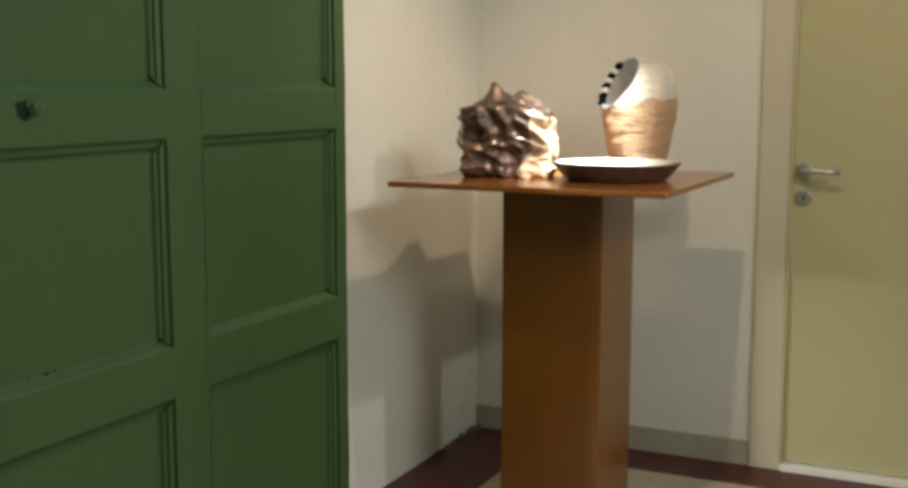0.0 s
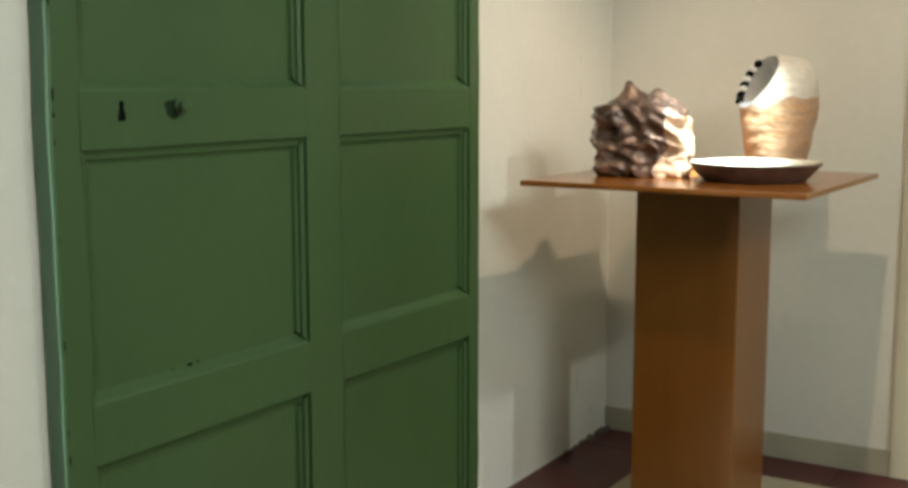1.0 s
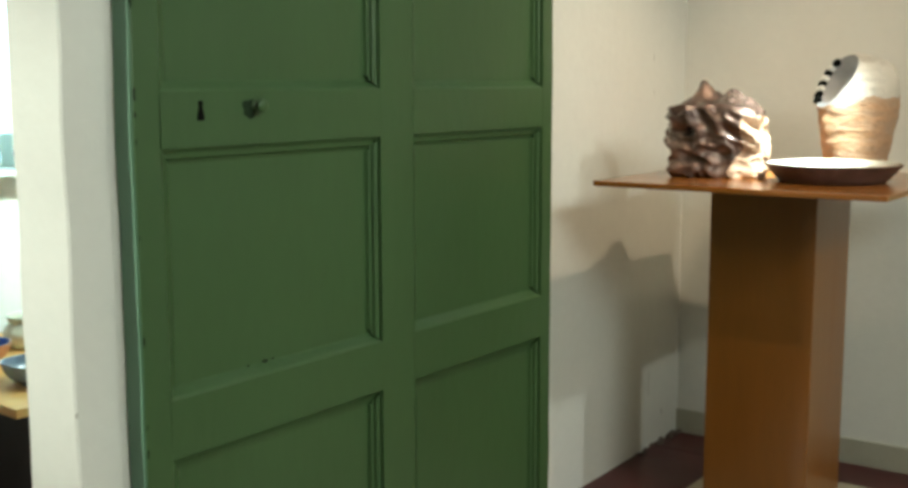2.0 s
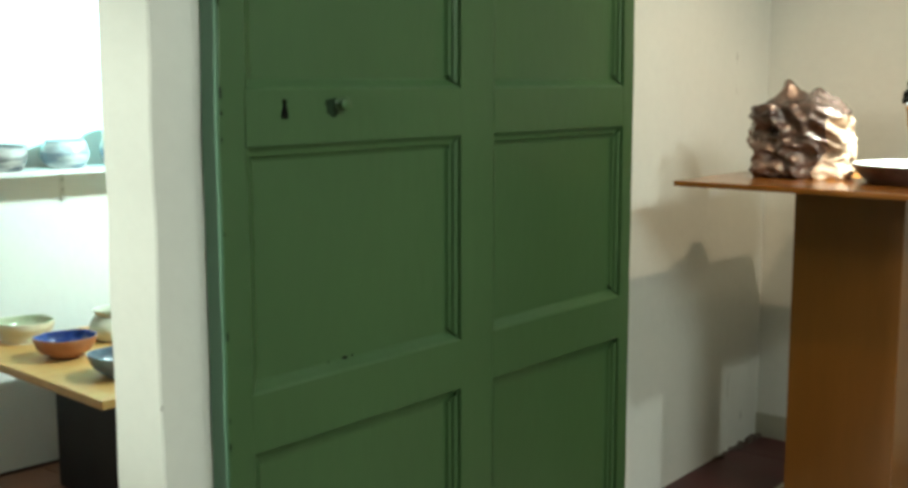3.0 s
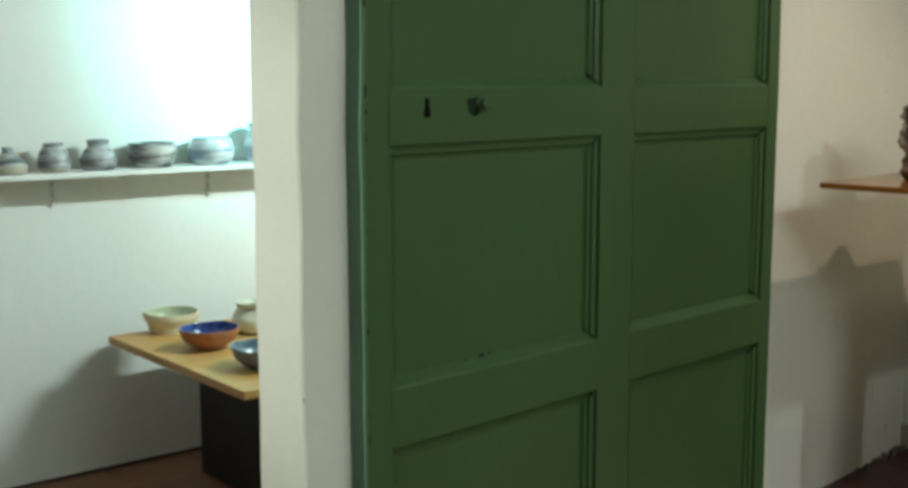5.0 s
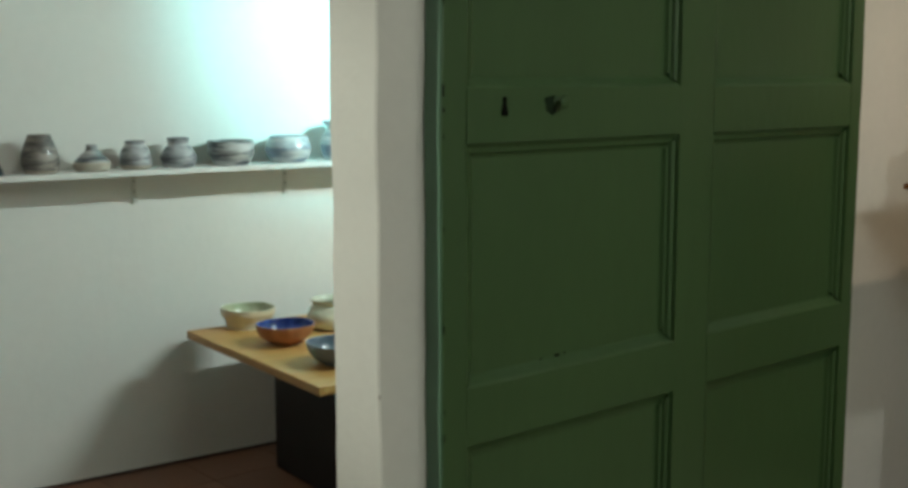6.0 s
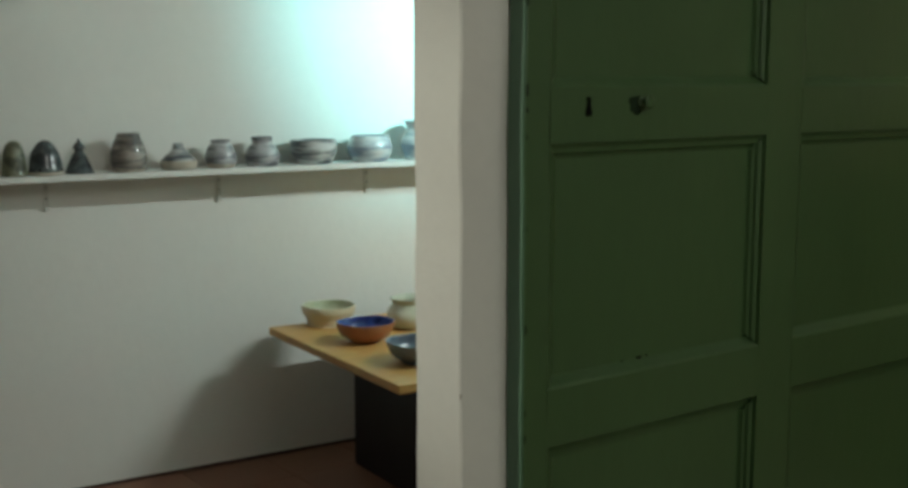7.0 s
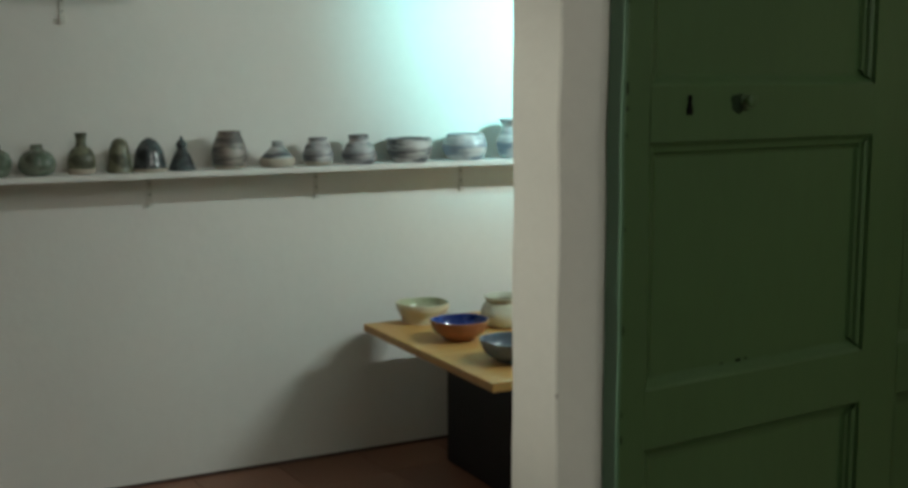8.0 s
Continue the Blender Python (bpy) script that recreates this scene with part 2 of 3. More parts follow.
nick.matrix_basis = pose(NEAR - 0.002, OPEN1 + 0.006, 0.735, 0, 90, 0) @ Matrix.Diagonal((1.3, 0.7, 1, 1))

# ---- cream door ----
door2 = thing("door_2", (DX0, BACK, 0), "plain cream flush door with a steel lever handle, closed", "door", kind="structure")
part("door_leaf", box(0.004, DX1 - DX0 - 0.004, 0.012, 0.052, 0.03, DH - 0.004, 0.002), CREAM, door2)
part("threshold", box(0.0, DX1 - DX0, -0.02, 0.10, 0.0, 0.026, 0.003), SHELF, door2, "pale worn threshold")
for name, x0, x1, z0, z1 in (("casing", -0.108, 0.0, 0.0, DH + 0.1), ("casing", DX1 - DX0, DX1 - DX0 + 0.108, 0.0, DH + 0.1), ("casing", 0.0, DX1 - DX0, DH, DH + 0.1)):
    bm = box(x0, x1, -0.016, 0.0, z0, z1, 0.004)
    part(name, bm, CASING, door2, "flat beige door casing")
part("stop_bead", box(-0.004, 0.006, -0.022, 0.012, 0.026, DH, 0.003), CREAM, door2)
handle = part("door_handle", lathe(curve_profile([(0, -0.012), (0.024, -0.012), (0.026, -0.006), (0.026, 0.0)], 3), 28), STEEL, door2, "round steel rose")
handle.matrix_basis = pose(0.040, 0.012, 1.060, -90)
bm = bmesh.new()
ring = None
lever = [Vector((0.040, 0.0, 1.060)), Vector((0.040, -0.035, 1.060)), Vector((0.048, -0.046, 1.060)), Vector((0.062, -0.050, 1.060)), Vector((0.162, -0.050, 1.060))]
for i, p in enumerate(lever):
    d = (lever[min(i + 1, 4)] - lever[max(i - 1, 0)]).normalized()
    side = Vector((0, 0, 1))
    up = d.cross(side)
    now = [bm.verts.new(p + 0.009 * (math.cos(a) * side + math.sin(a) * up)) for a in [2 * math.pi * k / 14 for k in range(14)]]
    if ring:
        for k in range(14):
            bm.faces.new((ring[k], ring[(k + 1) % 14], now[(k + 1) % 14], now[k]))
    else:
        bm.faces.new(now)
    ring = now
bm.faces.new(ring)
part("lever", bm, STEEL, handle, smooth=True).matrix_parent_inverse = handle.matrix_basis.inverted()
lock = part("lock_rose", lathe(curve_profile([(0, -0.010), (0.024, -0.010), (0.026, -0.004), (0.026, 0.0)], 3), 28), STEEL, door2, "round steel lock rose")
lock.matrix_basis = pose(0.040, 0.012, 0.965, -90)
slot = part("key_slot", box(-0.002, 0.002, -0.010, 0.008, -0.0112, -0.0095), DARK, lock)

# ---- green door ----
D, DT = -1.845, 0.050
Y0, Y1 = 1.549, 3.060
green = thing("door_1", (D, Y0, 0.03), "old green painted panelled door standing open along the wall", "door", kind="structure")
W = Y1 - Y0
HEIGHT = 2.42
COLS = [(0.062, 0.722), (0.850, 1.458)]
ROWS = [(0.08, 0.576), (0.697, 1.194), (1.304, 1.795), (1.910, 2.330)]


def wavy(bm, step=0.05):
    """Gives long boards the slight waves of old hand-painted timber."""
    zs = [v.co.z for v in bm.verts]
    z = min(zs) + step
    while z < max(zs) - step / 2:
        bmesh.ops.bisect_plane(bm, geom=bm.verts[:] + bm.edges[:] + bm.faces[:], plane_co=(0, 0, z), plane_no=(0, 0, 1))
        z += step
    for v in bm.verts:
        v.co.y += 0.004 * noise.noise(Vector((v.co.y * 2, 1.7, v.co.z * 6)))
    return bm


part("hinge_stile", wavy(box(-DT, 0, COLS[1][1], W, 0, HEIGHT, 0.0012)), GREEN, green)
part("lock_stile", wavy(box(-DT, 0, 0, COLS[0][0], 0, HEIGHT, 0.0012)), GREEN, green)
part("edge_strip", wavy(box(-DT, -0.0045, -0.003, 0.0005, 0, HEIGHT)), GREEN_EDGE, green, "door's edge, its green lightened for the light on that side")
part("middle_stile", box(-DT, -0.0005, COLS[0][1], COLS[1][0], 0.10, HEIGHT - 0.1, 0.002), GREEN, green)
edges = [0.0] + [z for r in ROWS for z in r] + [HEIGHT]
for z0, z1 in zip(edges[::2], edges[1::2]):
    for c0, c1 in ((COLS[0][0], COLS[0][1]), (COLS[1][0], COLS[1][1])) if 0 < z0 < 2.2 else ((COLS[0][0], COLS[1][1]),):
        part("rail", box(-DT, -0.0003, c0, c1, z0, z1), GREEN, green)
STEPPED = [(0.0, 0.0), (0.001, 0.010), (0.005, 0.012), (0.008, 0.006), (0.013, 0.005), (0.018, 0.008), (0.0195, 0.016), (0.023, 0.017), (0.026, 0.013), (0.031, 0.014), (0.034, 0.024), (0.040, 0.024)]
SOFT = [(0.0, 0.0), (0.003, 0.006), (0.010, 0.0115), (0.015, 0.0125), (0.020, 0.0135), (0.025, 0.0205), (0.032, 0.0238), (0.040, 0.024)]
PLAIN = [(0.0, 0.0), (0.003, 0.007), (0.009, 0.013), (0.020, 0.019), (0.030, 0.0225), (0.040, 0.024)]
GENTLE = [(0.0, 0.0004), (0.004, 0.001), (0.022, 0.016), (0.032, 0.0225), (0.040, 0.024)]
SLOPED = [(0.0, 0.0), (0.002, 0.001), (0.006, 0.004), (0.019, 0.021), (0.022, 0.0235), (0.040, 0.024)]


def strip(a, b, inward, profile):
    """A mitred moulding between two corners a, b of a panel (y, z); inward points into the panel."""
    bm = bmesh.new()
    a, b, inward = Vector(a), Vector(b), Vector(inward)
    along = (b - a).normalized()
    rows = []
    for u, d in profile:
        p, q = a + inward * u + along * u, b + inward * u - along * u
        rows.append((bm.verts.new((-d, p.x, p.y)), bm.verts.new((-d, q.x, q.y))))
    for r, s in zip(rows, rows[1:]):
        bm.faces.new((r[0], r[1], s[1], s[0]))
    return bm


for c0, c1 in COLS:
    for r0, r1 in ROWS:
        part("door_panel", box(-DT + 0.004, -0.0235, c0, c1, r0, r1), GREEN, green)
        part("moulding", strip((c0, r1), (c1, r1), (0, -1), PLAIN if r0 < 0.5 else SOFT), GREEN, green)
        part("moulding", strip((c1, r0), (c1, r1), (-1, 0), STEPPED), GREEN, green)
        part("moulding", strip((c0, r0), (c0, r1), (1, 0), GENTLE), GREEN, green)
        part("moulding", strip((c0, r0), (c1, r0), (0, 1), SLOPED), BEAD_LIT, green, "sloped lower bead, its highlight put in as paler green")
keyhole = bmesh.new()
outline = [(0.0055 * math.cos(a), 0.012 + 0.0055 * math.sin(a)) for a in [radians(-50 + 28 * k) for k in range(11)]] + [(-0.0045, 0.004), (-0.0085, -0.010), (-0.0065, -0.017), (0.0065, -0.017), (0.0085, -0.010), (0.0045, 0.004)]
keyhole.faces.new([keyhole.verts.new((0.0015, y, z)) for y, z in outline])
made = bmesh.ops.extrude_face_region(keyhole, geom=keyhole.faces[:])
for v in made["geom"]:
    if isinstance(v, bmesh.types.BMVert):
        v.co.x -= 0.006
part("keyhole", keyhole, DARK, green, "dark open keyhole").matrix_basis = pose(0, 1.712 - Y0, 1.296 - 0.03) @ Matrix.Diagonal((1, 1.1, 1.15, 1))
knob = part("door_knob", lathe(curve_profile([(0.013, 0), (0.012, 0.004), (0.007, 0.008), (0.007, 0.016), (0.014, 0.020), (0.017, 0.026), (0.014, 0.032), (0, 0.034)], 4), 24), GREEN, green, "small round knob painted green", smooth=True)
knob.matrix_basis = pose(0, 1.862 - Y0, 1.304 - 0.03, 0, 90, 0) @ Matrix.Scale(0.85, 4)
# Uneven dark green disc, set a little to one side of the knob.
dark_disc = part("knob_disc", lathe([(0, 0.0010), (0.012, 0.0010), (0.016, 0.0007), (0.019, 0.0)], 30, 0.4, 8), DEEP_GREEN, green, "dark uneven patch round the knob")
dark_disc.matrix_basis = pose(0, 1.846 - Y0, 1.299 - 0.03, 0, 90, 0)
for y, z, r, q in ((0.295, 0.720, 0.005, 0.3), (0.345, 0.721, 0.010, 0.35), (0.368, 0.722, 0.005, 0.4)):
    chip = part("paint_chip", lathe([(0, 0.0008), (r * 0.7, 0.0007), (r, 0.0)], 11, 0.6, r * 900, 1.0), DARK, green, "small dark chip in the paint")
    chip.matrix_basis = pose(-0.0228, y, z, 0, 80, 0) @ Matrix.Diagonal((q, 1, 1, 1))
chips = random.Random(11)
for z in (0.28, 0.47, 0.605, 0.66, 0.83, 1.03, 1.21, 1.262, 1.30, 1.47):
    size = 0.0016 + 0.0018 * chips.random()
    flake = part("paint_chip", lathe([(0, 0.0006), (size * 0.7, 0.0005), (size, 0.0)], 9, 0.6, z * 90), DARK if z in (0.605, 1.262, 1.30) else DEEP_GREEN, green, "small dark chip in the paint")
    flake.matrix_basis = pose(0.0003, 0.002, z, 0, 90, 0) @ Matrix.Diagonal((2.0 + 2.5 * chips.random(), 1, 1, 1))

# ---- plinth with its objects ----
TZ = 1.066
plinth = thing("plinth_table", (-1.318, 3.520, 0), "tall plinth of orange wood veneer with a wide thin top", "table")
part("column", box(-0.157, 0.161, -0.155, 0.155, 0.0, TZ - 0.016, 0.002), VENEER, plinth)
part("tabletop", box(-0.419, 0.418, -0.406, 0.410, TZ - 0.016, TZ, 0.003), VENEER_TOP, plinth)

ROCK = material("metallic_lustre_glaze", (0.21, 0.135, 0.105), 0.22, 0.45, coat=0.5, scale=13, amount=0.25, fine=90, bump=0.5, depth=0.005, second=(0.05, 0.025, 0.02), spread=0.4, stretch=(1, 1, 1.8), sheen_var=0.15)
bm = bmesh.new()
bmesh.ops.create_icosphere(bm, subdivisions=6, radius=1)
PEAKS = [(-0.032, -0.02, 0.066, 0.025), (-0.072, 0.01, 0.020, 0.030), (0.066, -0.02, 0.040, 0.034), (0.022, -0.06, 0.004, 0.030), (-0.115, 0.0, -0.030, 0.024), (0.03, 0.06, 0.01, 0.05)]
for v in bm.verts:
    d = v.co.copy()
    p = d / (abs(d.x) ** 8 + abs(d.y) ** 8 + abs(d.z) ** 8) ** 0.125
    q = Vector((p.x * 0.128, p.y * 0.112, p.z * 0.106 + 0.106))
    fold = 0.0
    for f, a in ((8, 0.020), (17, 0.015), (36, 0.004), (85, 0.001)):
        w = Vector((q.x, q.y, q.z * 1.6 + 0.5 * q.x)) * f + Vector((3.1, 2.7, 1.3))
        fold += a * (0.7 - 2.3 * abs(noise.noise(w)))
    # thin beds of clay that show as level ridges
    bed = Vector((q.x * 7 + 2.0, q.y * 7, q.z * 48 + 5 * q.x + 6 * noise.noise(q * 16)))
    fold += 0.004 * (0.5 - 1.6 * abs(noise.noise(bed))) * min(1.0, max(0.0, (0.20 - q.z) * 9))
    q += Vector((d.x, d.y, d.z * 0.7)) * fold
    for x, y, h, w in PEAKS:
        if d.z > 0:
            q.z += h * min(1, d.z * 1.6) * math.exp(-((q.x - x) ** 2 + (q.y - y) ** 2) / (2 * w * w))
    w = Vector((q.x, q.y, q.z * 1.5 + 0.3 * q.x))
    q += (d * 0.6 + Vector((0, 0, 0.4))) * 0.009 * (0.4 - 1.5 * abs(noise.noise(w * 18 + Vector((7, 2, 5)))))
    q.z = max(q.z, 0.0)
    if q.x > 0:
        q.x += (0.014 - 0.08 * q.z) * q.x / 0.12
    v.co = q
# Pink clay on the right flank, brightened to hold the spot's hot patch.
LIT_CLAY = material("lit_pink_clay", (0.62, 0.45, 0.32), 0.7, scale=18, amount=0.2, fine=80, bump=0.6, depth=0.005, second=(0.30, 0.16, 0.09), stretch=(1, 1, 4))
for f in bm.faces:
    c = f.calc_center_median()
    if c.x + 0.035 * noise.noise(c * 22) + 0.45 * max(0, 0.10 - c.z) > 0.094 and c.z < 0.185:
        f.material_index = 1
rock = part("ceramic_rock", bm, (ROCK, LIT_CLAY), smooth=True)
rock.matrix_world = pose(-1.512, 3.475, TZ, 0, 0, 17)
tagged(rock, "craggy rock-like ceramic sculpture in brown metallic glaze on the plinth", "sculpture")

DISH_OUT = material("dark_brown_stoneware", (0.13, 0.07, 0.055), 0.5, scale=22, amount=0.25, fine=80, bump=0.8, depth=0.005, second=(0.05, 0.026, 0.020))
DISH_IN = material("pale_green_glaze", (0.46, 0.45, 0.38), 0.2, scale=9, amount=0.1, coat=0.4)
dish = thing("dish", (-1.149, 3.468, TZ), "wide shallow dark stoneware dish with a pale glazed inside", "dish")
part("outer_wall", lathe(curve_profile([(0.0, 0.0), (0.126, 0.0), (0.146, 0.004), (0.166, 0.025), (0.185, 0.048), (0.188, 0.052), (0.183, 0.054)], 4), 72, 0.045, 2), DISH_OUT, dish, smooth=True)
part("glazed_inside", lathe(curve_profile([(0.183, 0.0545), (0.160, 0.036), (0.132, 0.018), (0.06, 0.013), (0.0, 0.012)], 4), 72, 0.045, 2), DISH_IN, dish, "pale glossy glaze", smooth=True)

# The orange in this body colour stands for warm bounce off the tabletop.
EGG = material("rough_warm_stoneware", (0.47, 0.265, 0.135), 0.8, scale=16, amount=0.28, fine=55, bump=1.0, depth=0.008, second=(0.36, 0.245, 0.165), stretch=(1, 1, 3.5))
EGG_IN = material("grey_inside_glaze", (0.36, 0.37, 0.38), 0.5, scale=20, amount=0.1)
WHITE_GLAZE = material("white_tooth_glaze", (0.75, 0.74, 0.70), 0.3)
egg = thing("egg_vessel", (-1.180, 3.780, TZ), "egg-shaped pale stoneware vessel, its mouth edged in black and white", "vessel")
prof = curve_profile([(0.0, 0.0), (0.078, 0.0), (0.089, 0.01), (0.101, 0.08), (0.114, 0.16), (0.121, 0.22), (0.115, 0.285), (0.092, 0.334), (0.049, 0.361), (0.0, 0.369)], 14)
bm = lathe(prof, 168, 0.03, 5)
cut_n = Vector((-0.62, -0.60, 0.50)).normalized()
cut_c = Vector((-0.050, -0.055, 0.285))
bmesh.ops.bisect_plane(bm, geom=bm.verts[:] + bm.edges[:] + bm.faces[:], plane_co=cut_c, plane_no=cut_n, clear_outer=True)
rim = [e for e in bm.edges if e.is_boundary]
loop = [v.co.copy() for v in {v for e in rim for v in e.verts}]
for v in bm.verts:
    v.co += v.normal * (0.003 * noise.noise(Vector((v.co.x * 8, v.co.y * 8, v.co.z * 60))) + 0.003 * noise.noise(v.co * 26))
# Paler colour paints the light on the egg's top, ending at a slanted edge.
LIT_TOP = material("egg_lit_top", (0.54, 0.50, 0.43), 0.6, scale=12, amount=0.12, fine=60, bump=0.7, depth=0.005)
for f in bm.faces:
    c = f.calc_center_median()
    if c.z > 0.222 + 0.12 * c.x + 0.03 * noise.noise(c * 16):
        f.material_index = 1
shell = part("shell", bm, (EGG, LIT_TOP), egg, smooth=True)
mid = sum(loop, Vector()) / len(loop)
loop.sort(key=lambda p: math.atan2((p - mid).dot(cut_n.cross(Vector((0, 0, 1))).normalized()), (p - mid).dot(cut_n.cross(cut_n.cross(Vector((0, 0, 1)))).normalized())))
bm = bmesh.new()
outer = [bm.verts.new(p + cut_n * 0.001) for p in loop]
inner = [bm.verts.new(p + (mid - p) * 0.05 + cut_n * 0.001) for p in loop]
deep = [bm.verts.new(p + (mid - p) * 0.14 - cut_n * 0.045) for p in loop]
floor_v = bm.verts.new(mid - cut_n * 0.06)
for i in range(len(loop)):
    j = (i + 1) % len(loop)
    bm.faces.new((outer[i], outer[j], inner[j], inner[i]))
    bm.faces.new((inner[i], inner[j], deep[j], deep[i]))
    bm.faces.new((deep[i], deep[j], floor_v))
part("mouth", bm, EGG_IN, egg, "smooth grey hollow mouth", smooth=True)
away = Vector((-0.957, -0.29, 0.0))
left_side = [p for p in loop if (p - mid).dot(away) > -0.012]
left_side.sort(key=lambda p: p.z)
low_z, high_z = left_side[0].z, left_side[-1].z
count = 9
for k in range(count):
    aim = low_z + 0.012 + (high_z - low_z - 0.018) * k / (count - 1)
    p = max((q for q in left_side if abs(q.z - aim) < 0.012), key=lambda q: q.dot(away))
    bm = bmesh.new()
    bmesh.ops.create_icosphere(bm, subdivisions=2, radius=1)
    for v in bm.verts:
        v.co = Vector((v.co.x * 0.015, v.co.y * 0.015, v.co.z * 0.0115)) * (1.05 if k % 2 == 0 else 1.0)
    tooth = part("rim_bead", bm, DARK if k % 2 == 0 else WHITE_GLAZE, egg, "black bead" if k % 2 == 0 else "white bead", smooth=True)
    tooth.matrix_basis = Matrix.Translation(p + (mid - p) * 0.03) @ pose(0, 0, 0, 0, -35, 17)

# ---- shelf room ----
SZ = 1.060
shelf = thing("wall_shelf_board", aside(0, 0, SZ), "long white wall shelf on small steel brackets", "shelf", turn=-SKEW)
part("board", box(0.0, 0.17, -2.2, 2.3, -0.018, 0.0, 0.002), SHELF, shelf)


def bracket(parent, y, z):
    bm = box(0.0, 0.004, y - 0.008, y + 0.008, z - 0.100, z)
    box(0.004, 0.13, y - 0.008, y + 0.008, z - 0.004, z, bm=bm)
    box(0.004, 0.012, y - 0.008, y + 0.008, z - 0.104, z - 0.098, bm=bm)
    box(0.010, 0.014, y - 0.008, y + 0.008, z - 0.098, z - 0.088, bm=bm)
    ob = part("bracket", bm, BRACKET, parent, "pale steel bracket with a hooked end")
    for k in range(2):
        hole = part("screw_head", lathe([(0, 0.0025), (0.003, 0.002), (0.004, 0)], 10), SCREW, ob)
        hole.matrix_basis = pose(0.004, y, z - 0.03 - 0.035 * k, 0, 90, 0)
    return ob


for y in (-1.09, -0.515, 0.056, 0.629, 1.196):
    bracket(shelf, y, -0.018)
upper = thing("upper_shelf_board", aside(0, -0.19, 1.640), "second white wall shelf higher on the wall", "shelf", turn=-SKEW)
part("board", box(0.0, 0.19, -1.6, 0.2, -0.018, 0.0, 0.002), SHELF, upper)
bracket(upper, 0.0, -0.018)


def glaze(name, a, b, rough=0.25, scale=18, stretch=(1, 1, 5), amount=0.12):
    return material(name, a, rough, scale=scale, amount=amount, fine=60, bump=0.25, second=b, spread=0.16, stretch=stretch, coat=0.25)


G_GREEN = glaze("mottled_green_glaze", (0.22, 0.255, 0.20), (0.085, 0.105, 0.075), 0.12, 25, (1, 1, 1))
G_OLIVE = glaze("olive_brown_glaze", (0.18, 0.185, 0.12), (0.065, 0.07, 0.045), 0.42, 34, (1, 1, 1))
G_DARK = glaze("blue_black_glaze", (0.07, 0.085, 0.09), (0.03, 0.036, 0.04), 0.25, 30, (1, 1, 1))
G_BAND = glaze("banded_grey_glaze", (0.47, 0.47, 0.48), (0.11, 0.115, 0.13), 0.42, 13, (0.8, 0.8, 3.4))
G_UMBER = glaze("banded_umber_glaze", (0.30, 0.265, 0.235), (0.085, 0.075, 0.07), 0.5, 14, (0.8, 0.8, 3.2))
G_PALE = glaze("banded_pale_glaze", (0.56, 0.56, 0.55), (0.07, 0.08, 0.095), 0.35, 12, (0.7, 0.7, 3.2))
G_WHITE = glaze("white_blue_glaze", (0.72, 0.73, 0.73), (0.24, 0.28, 0.35), 0.2, 10, (0.6, 0.6, 3))
RAW = material("unglazed_pale_clay", (0.50, 0.44, 0.36), 0.8, scale=20, amount=0.1)

def pot(name, y, profile, mat, label, category, foot=0.0, at=None, seed=0, tall=0.93, wide=0.96, wobble=0.05):
    ob = thing(name, at or aside(0.095, y, SZ), label, category, "bowls on the low table" if at else "pots on the wall shelf")
    prof = curve_profile([(r * wide, h * tall) for r, h in profile], 5)
    part("body", lathe(prof, 40, wobble, seed), mat, ob, smooth=True)
    if foot:
        r = [p for p in prof if p[1] <= foot]
        r = [(q[0] * 1.004 + 0.0006, q[1]) for q in r if q[0] > 0.004]
        if len(r) > 1:
            part("foot_band", lathe(r, 40, wobble, seed), RAW, ob, "bare pale clay round the foot", smooth=True)
    return ob


def hollow(points, wall_t=0.006, deep=None):
    """Closes an open outer profile with a rim and an inner wall."""
    top_r, top_z = points[-1]
    inner = [(max(r - wall_t, 0.002), z) for r, z in reversed(points) if z > points[0][1] + wall_t * 2]
    deep = deep or inner[-1][1]
    return [(0, 0)] + points + [(top_r - wall_t * 0.5, top_z + wall_t * 0.35)] + inner + [(0, deep)]


pot("round_flask", -0.417, hollow([(0.035, 0), (0.05, 0.015), (0.058, 0.045), (0.045, 0.08), (0.022, 0.095), (0.020, 0.108)], 0.004), G_GREEN, "squat round flask in glossy green glaze", "flask", seed=1, tall=0.87, wide=0.88)
pot("round_flask", -0.297, hollow([(0.035, 0), (0.056, 0.015), (0.062, 0.042), (0.048, 0.076), (0.022, 0.092), (0.020, 0.106)], 0.004), G_GREEN, "squat round flask in glossy green glaze", "flask", seed=2, tall=0.87, wide=0.88)
pot("bottle", -0.167, hollow([(0.040, 0), (0.046, 0.02), (0.047, 0.055), (0.034, 0.085), (0.018, 0.10), (0.017, 0.125), (0.021, 0.143)], 0.004), G_OLIVE, "olive glazed bottle with a short thick neck", "bottle", 0.018, seed=3, tall=0.87, wide=0.88)
pot("bell_form", -0.052, [(0, 0), (0.043, 0), (0.042, 0.02), (0.037, 0.07), (0.028, 0.105), (0.013, 0.121), (0, 0.124)], G_OLIVE, "tall olive glazed bell-shaped vessel", "vessel", seed=4, tall=0.87, wide=0.88)
bell = pot("dome_form", 0.040, [(0, 0), (0.057, 0), (0.056, 0.025), (0.047, 0.075), (0.028, 0.108), (0.012, 0.120), (0, 0.123)], G_DARK, "blue-black glazed dome-shaped vessel", "vessel", 0.014, seed=5, tall=0.87, wide=0.88)
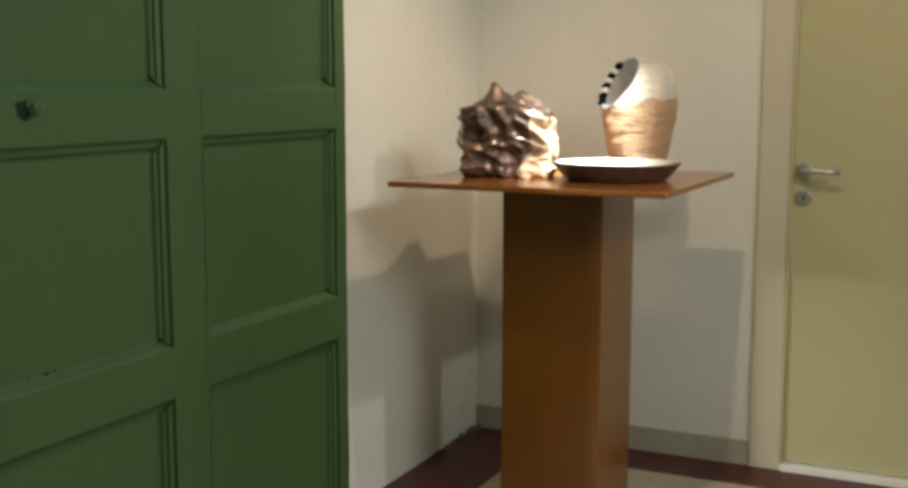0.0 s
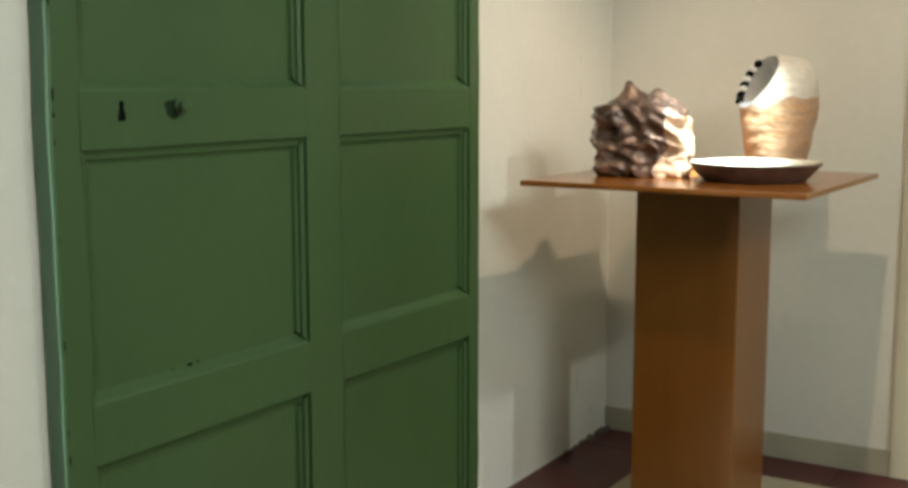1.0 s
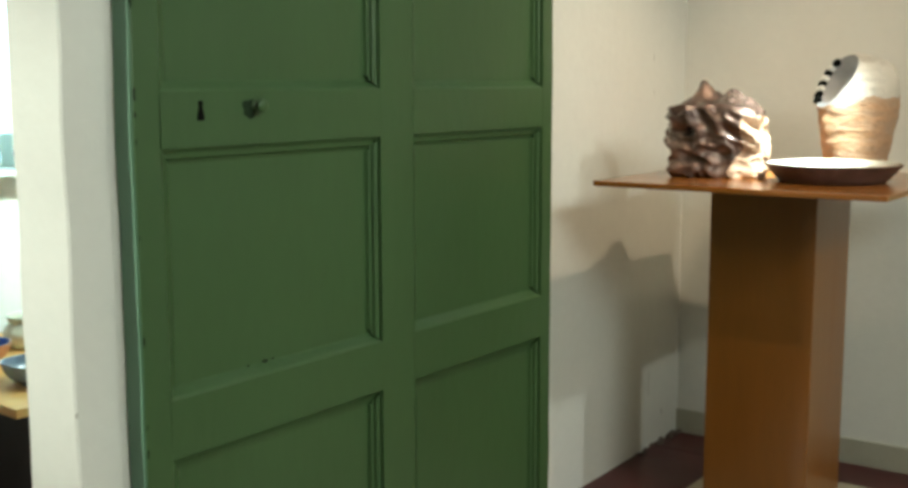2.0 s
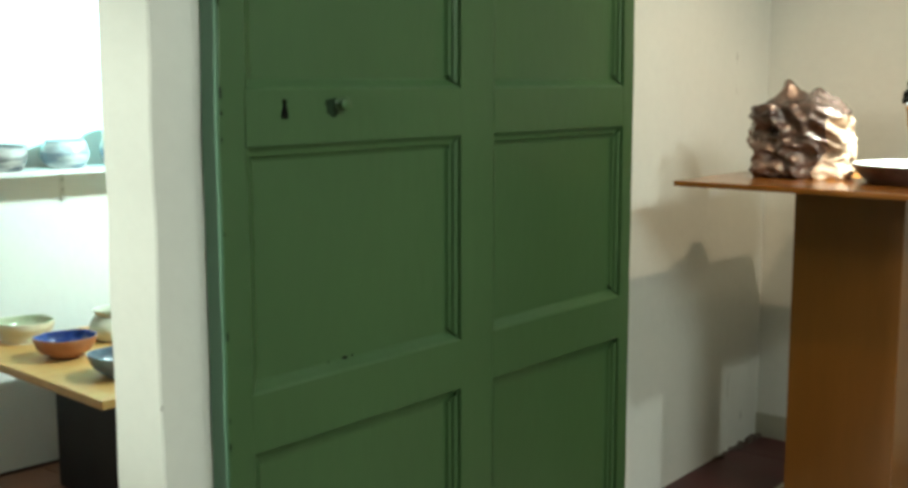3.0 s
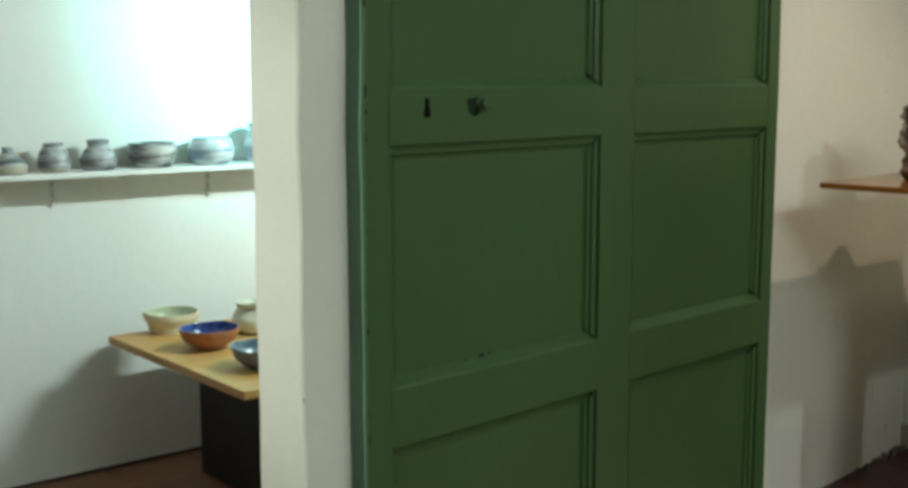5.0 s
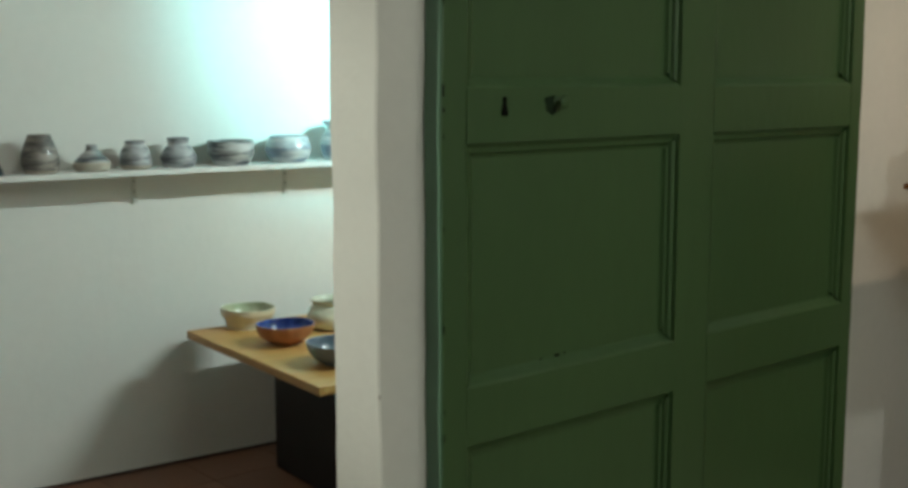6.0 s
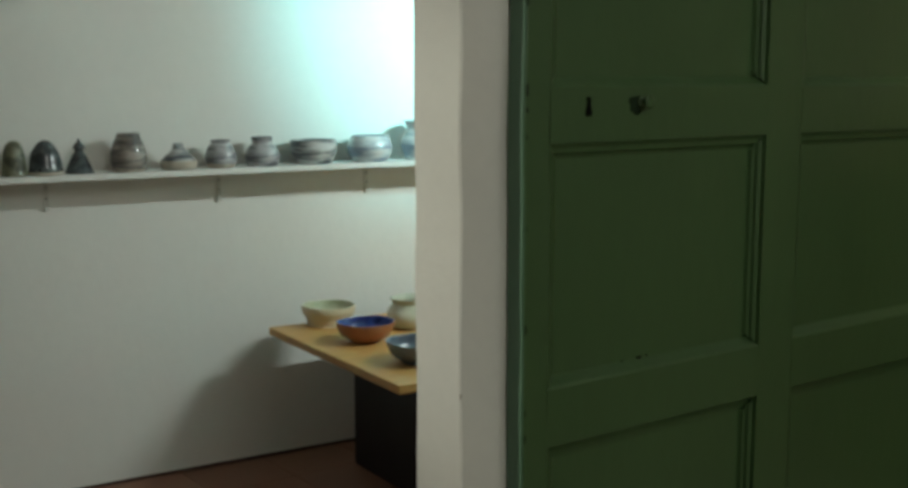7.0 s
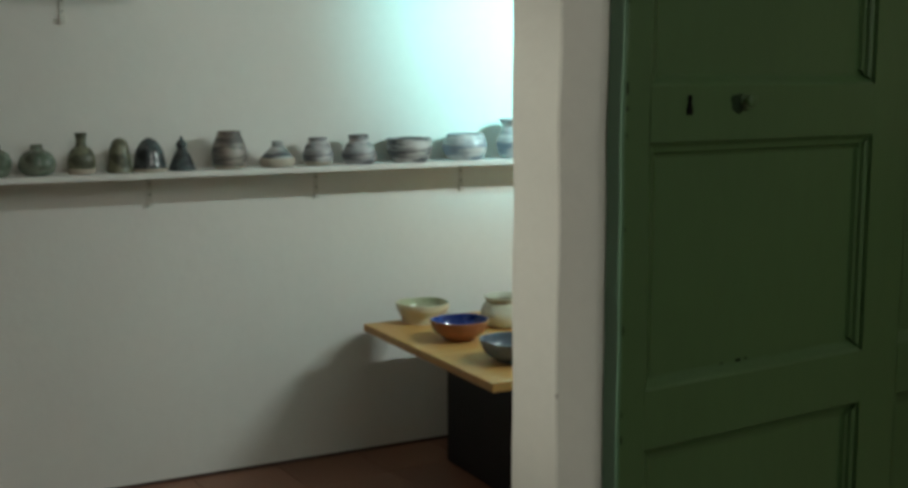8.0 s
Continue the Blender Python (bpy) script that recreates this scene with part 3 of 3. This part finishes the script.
part("slit", box(0.040, 0.0515, -0.003, 0.003, 0.0, 0.022), DARK, bell, "dark slit in the foot").matrix_basis = pose(0, 0, 0, 0, 0, -35)
pot("stoppered_bottle", 0.143, [(0, 0), (0.048, 0), (0.046, 0.014), (0.030, 0.055), (0.016, 0.078), (0.017, 0.086), (0.021, 0.094), (0.014, 0.106), (0.006, 0.114), (0.005, 0.122), (0, 0.125)], G_DARK, "dark conical bottle with a pointed stopper", "bottle", seed=6, tall=0.87, wide=0.88)
pot("oval_vase", 0.299, hollow([(0.048, 0), (0.062, 0.02), (0.066, 0.05), (0.058, 0.09), (0.042, 0.128), (0.040, 0.138)], 0.006), G_UMBER, "oval vase banded in grey and brown", "vase", 0.012, seed=7, tall=0.87, wide=0.88)
pot("small_jar", 0.462, hollow([(0.048, 0), (0.058, 0.014), (0.057, 0.032), (0.034, 0.058), (0.020, 0.074), (0.019, 0.090)], 0.004), G_PALE, "small low jar with a dark narrow neck and pale foot", "jar", 0.034, seed=8)
pot("small_jar", 0.606, hollow([(0.040, 0), (0.054, 0.02), (0.052, 0.05), (0.040, 0.078), (0.032, 0.088), (0.034, 0.098)], 0.005), G_BAND, "small rounded jar banded in grey", "jar", 0.014, seed=9)
pot("small_jar", 0.754, hollow([(0.046, 0), (0.060, 0.02), (0.062, 0.042), (0.045, 0.072), (0.036, 0.082), (0.038, 0.104)], 0.005), G_BAND, "rounded jar with a wide collar, banded in grey", "jar", seed=10)
pot("shelf_bowl", 0.945, hollow([(0.055, 0), (0.068, 0.012), (0.084, 0.045), (0.083, 0.074), (0.082, 0.088)], 0.006, 0.02), G_PALE, "open bowl banded in dark and pale glaze", "bowl", seed=11)
pot("shelf_bowl", 1.166, hollow([(0.052, 0), (0.074, 0.02), (0.086, 0.052), (0.074, 0.086), (0.068, 0.098)], 0.006, 0.02), G_WHITE, "round white bowl brushed with blue", "bowl", seed=12)
pot("flared_vase", 1.362, hollow([(0.040, 0), (0.056, 0.03), (0.060, 0.065), (0.040, 0.11), (0.036, 0.125), (0.052, 0.150)], 0.005), G_WHITE, "white vase with a flared lip", "vase", seed=13)

# low table with bowls
LZ = 0.520
low = thing("low_table", (-3.585, 1.889, 0), "low display table, a pine board on a black plinth", "table", turn=-4.4)
part("board", box(0.0, 0.893, 0.0, 0.95, LZ - 0.026, LZ, 0.003), PINE, low, "light pine board")
part("plinth", box(0.045, 0.79, 0.295, 0.80, 0.0, LZ - 0.026, 0.012), BLACK, low, "black painted plinth")
B_CREAM = glaze("cream_glaze", (0.74, 0.67, 0.50), (0.66, 0.57, 0.40), 0.3, 12, (1, 1, 1))
B_GREEN = glaze("soft_green_glaze", (0.56, 0.57, 0.42), (0.42, 0.45, 0.29), 0.3, 12, (1, 1, 1))
B_CLAY = glaze("red_clay", (0.42, 0.155, 0.065), (0.33, 0.12, 0.045), 0.5, 12, (1, 1, 1))
B_BLUE = glaze("cobalt_glaze", (0.05, 0.11, 0.36), (0.012, 0.03, 0.16), 0.12, 14, (1, 1, 1))
B_SLATE = glaze("slate_blue_glaze", (0.17, 0.21, 0.26), (0.09, 0.12, 0.16), 0.22, 14, (1, 1, 1))
B_MILK = glaze("milky_glaze", (0.62, 0.62, 0.50), (0.52, 0.53, 0.42), 0.12, 10, (1, 1, 1))


def bowl(x, y, r, h, outside, inside, label, seed, foot=0.5, wave=0.05):
    ob = thing("bowl", (x, y, LZ), label, "bowl", "bowls on the low table")
    out = curve_profile([(0, 0), (r * foot, 0), (r * foot * 1.08, h * 0.06), (r * max(0.80, foot * 1.16), h * 0.36), (r * (0.95 if foot < 0.7 else 0.985), h * 0.70), (r, h * 0.97), (r * 0.985, h)], 5)
    inn = curve_profile([(r * 0.985, h * 1.002), (r * 0.94, h * 0.97), (r * 0.86, h * 0.6), (r * 0.6, h * 0.25), (0, h * 0.14)], 5)
    for name, prof, mat in (("outside", out, outside), ("inside", inn, inside)):
        bm = lathe(prof, 48, 0.02, seed)
        for v in bm.verts:
            v.co.z += wave * h * (v.co.z / h) ** 3 * noise.noise(Vector((v.co.x * 16, v.co.y * 16, seed)))
        part(name, bm, mat, ob, "glossy glazed inside" if name == "inside" else "", smooth=True)
    return ob


bowl(-3.515, 2.083, 0.092, 0.066, B_CREAM, B_GREEN, "cream bowl with a soft green glazed inside", 21, 0.73, 0.05)
bowl(-3.208, 2.038, 0.094, 0.066, B_CLAY, B_BLUE, "red clay bowl with a cobalt blue glazed inside", 22, 0.42)
bowl(-2.888, 2.018, 0.096, 0.066, B_SLATE, B_SLATE, "slate blue glazed bowl", 23, 0.45)
pot("lidded_jar", 2.326, hollow([(0.060, 0), (0.082, 0.018), (0.088, 0.05), (0.074, 0.080), (0.066, 0.088), (0.069, 0.100), (0.075, 0.108)], 0.006), B_MILK, "milky glazed jar with a wide collar", "jar", at=(-3.305, 2.284, LZ), seed=24)

# ---- floor tiles ----


def tile_mesh(name, w, d, mat):
    me = bpy.data.meshes.new(name)
    bm = box(0.0015, w - 0.0015, 0.0015, d - 0.0015, -0.004, 0.0)
    bmesh.ops.bevel(bm, geom=[e for e in bm.edges if min(e.verts[0].co.z, e.verts[1].co.z) > -0.001], offset=0.0012, segments=1, affect="EDGES")
    bm.to_mesh(me)
    bm.free()
    me.materials.append(mat)
    return me


def lay(name, mat, x0, y0, w, d, nx, ny):
    me = tile_mesh(name, w, d, mat)
    for i in range(nx):
        for j in range(ny):
            ob = new(name, me)
            ob.parent = floor_ob
            ob.matrix_basis = Matrix.Translation((x0 + i * w, y0 + j * d, 0.0))


lay("border_tile", RED_TILE, LEFT, BACK - 0.22, 0.30, 0.22, 15, 1)
lay("border_tile", RED_TILE, LEFT, -2.42, 0.30, 0.64, 1, 10)
lay("beige_tile", BEIGE_TILE, LEFT + 0.30, BACK - 0.22 - 0.4 * 15, 0.40, 0.40, 10, 15)
lay("terracotta_tile", TERRACOTTA, -3.53 - 0.3 * 3, 1.95 - 0.3 * 15, 0.30, 0.30, 8, 22)
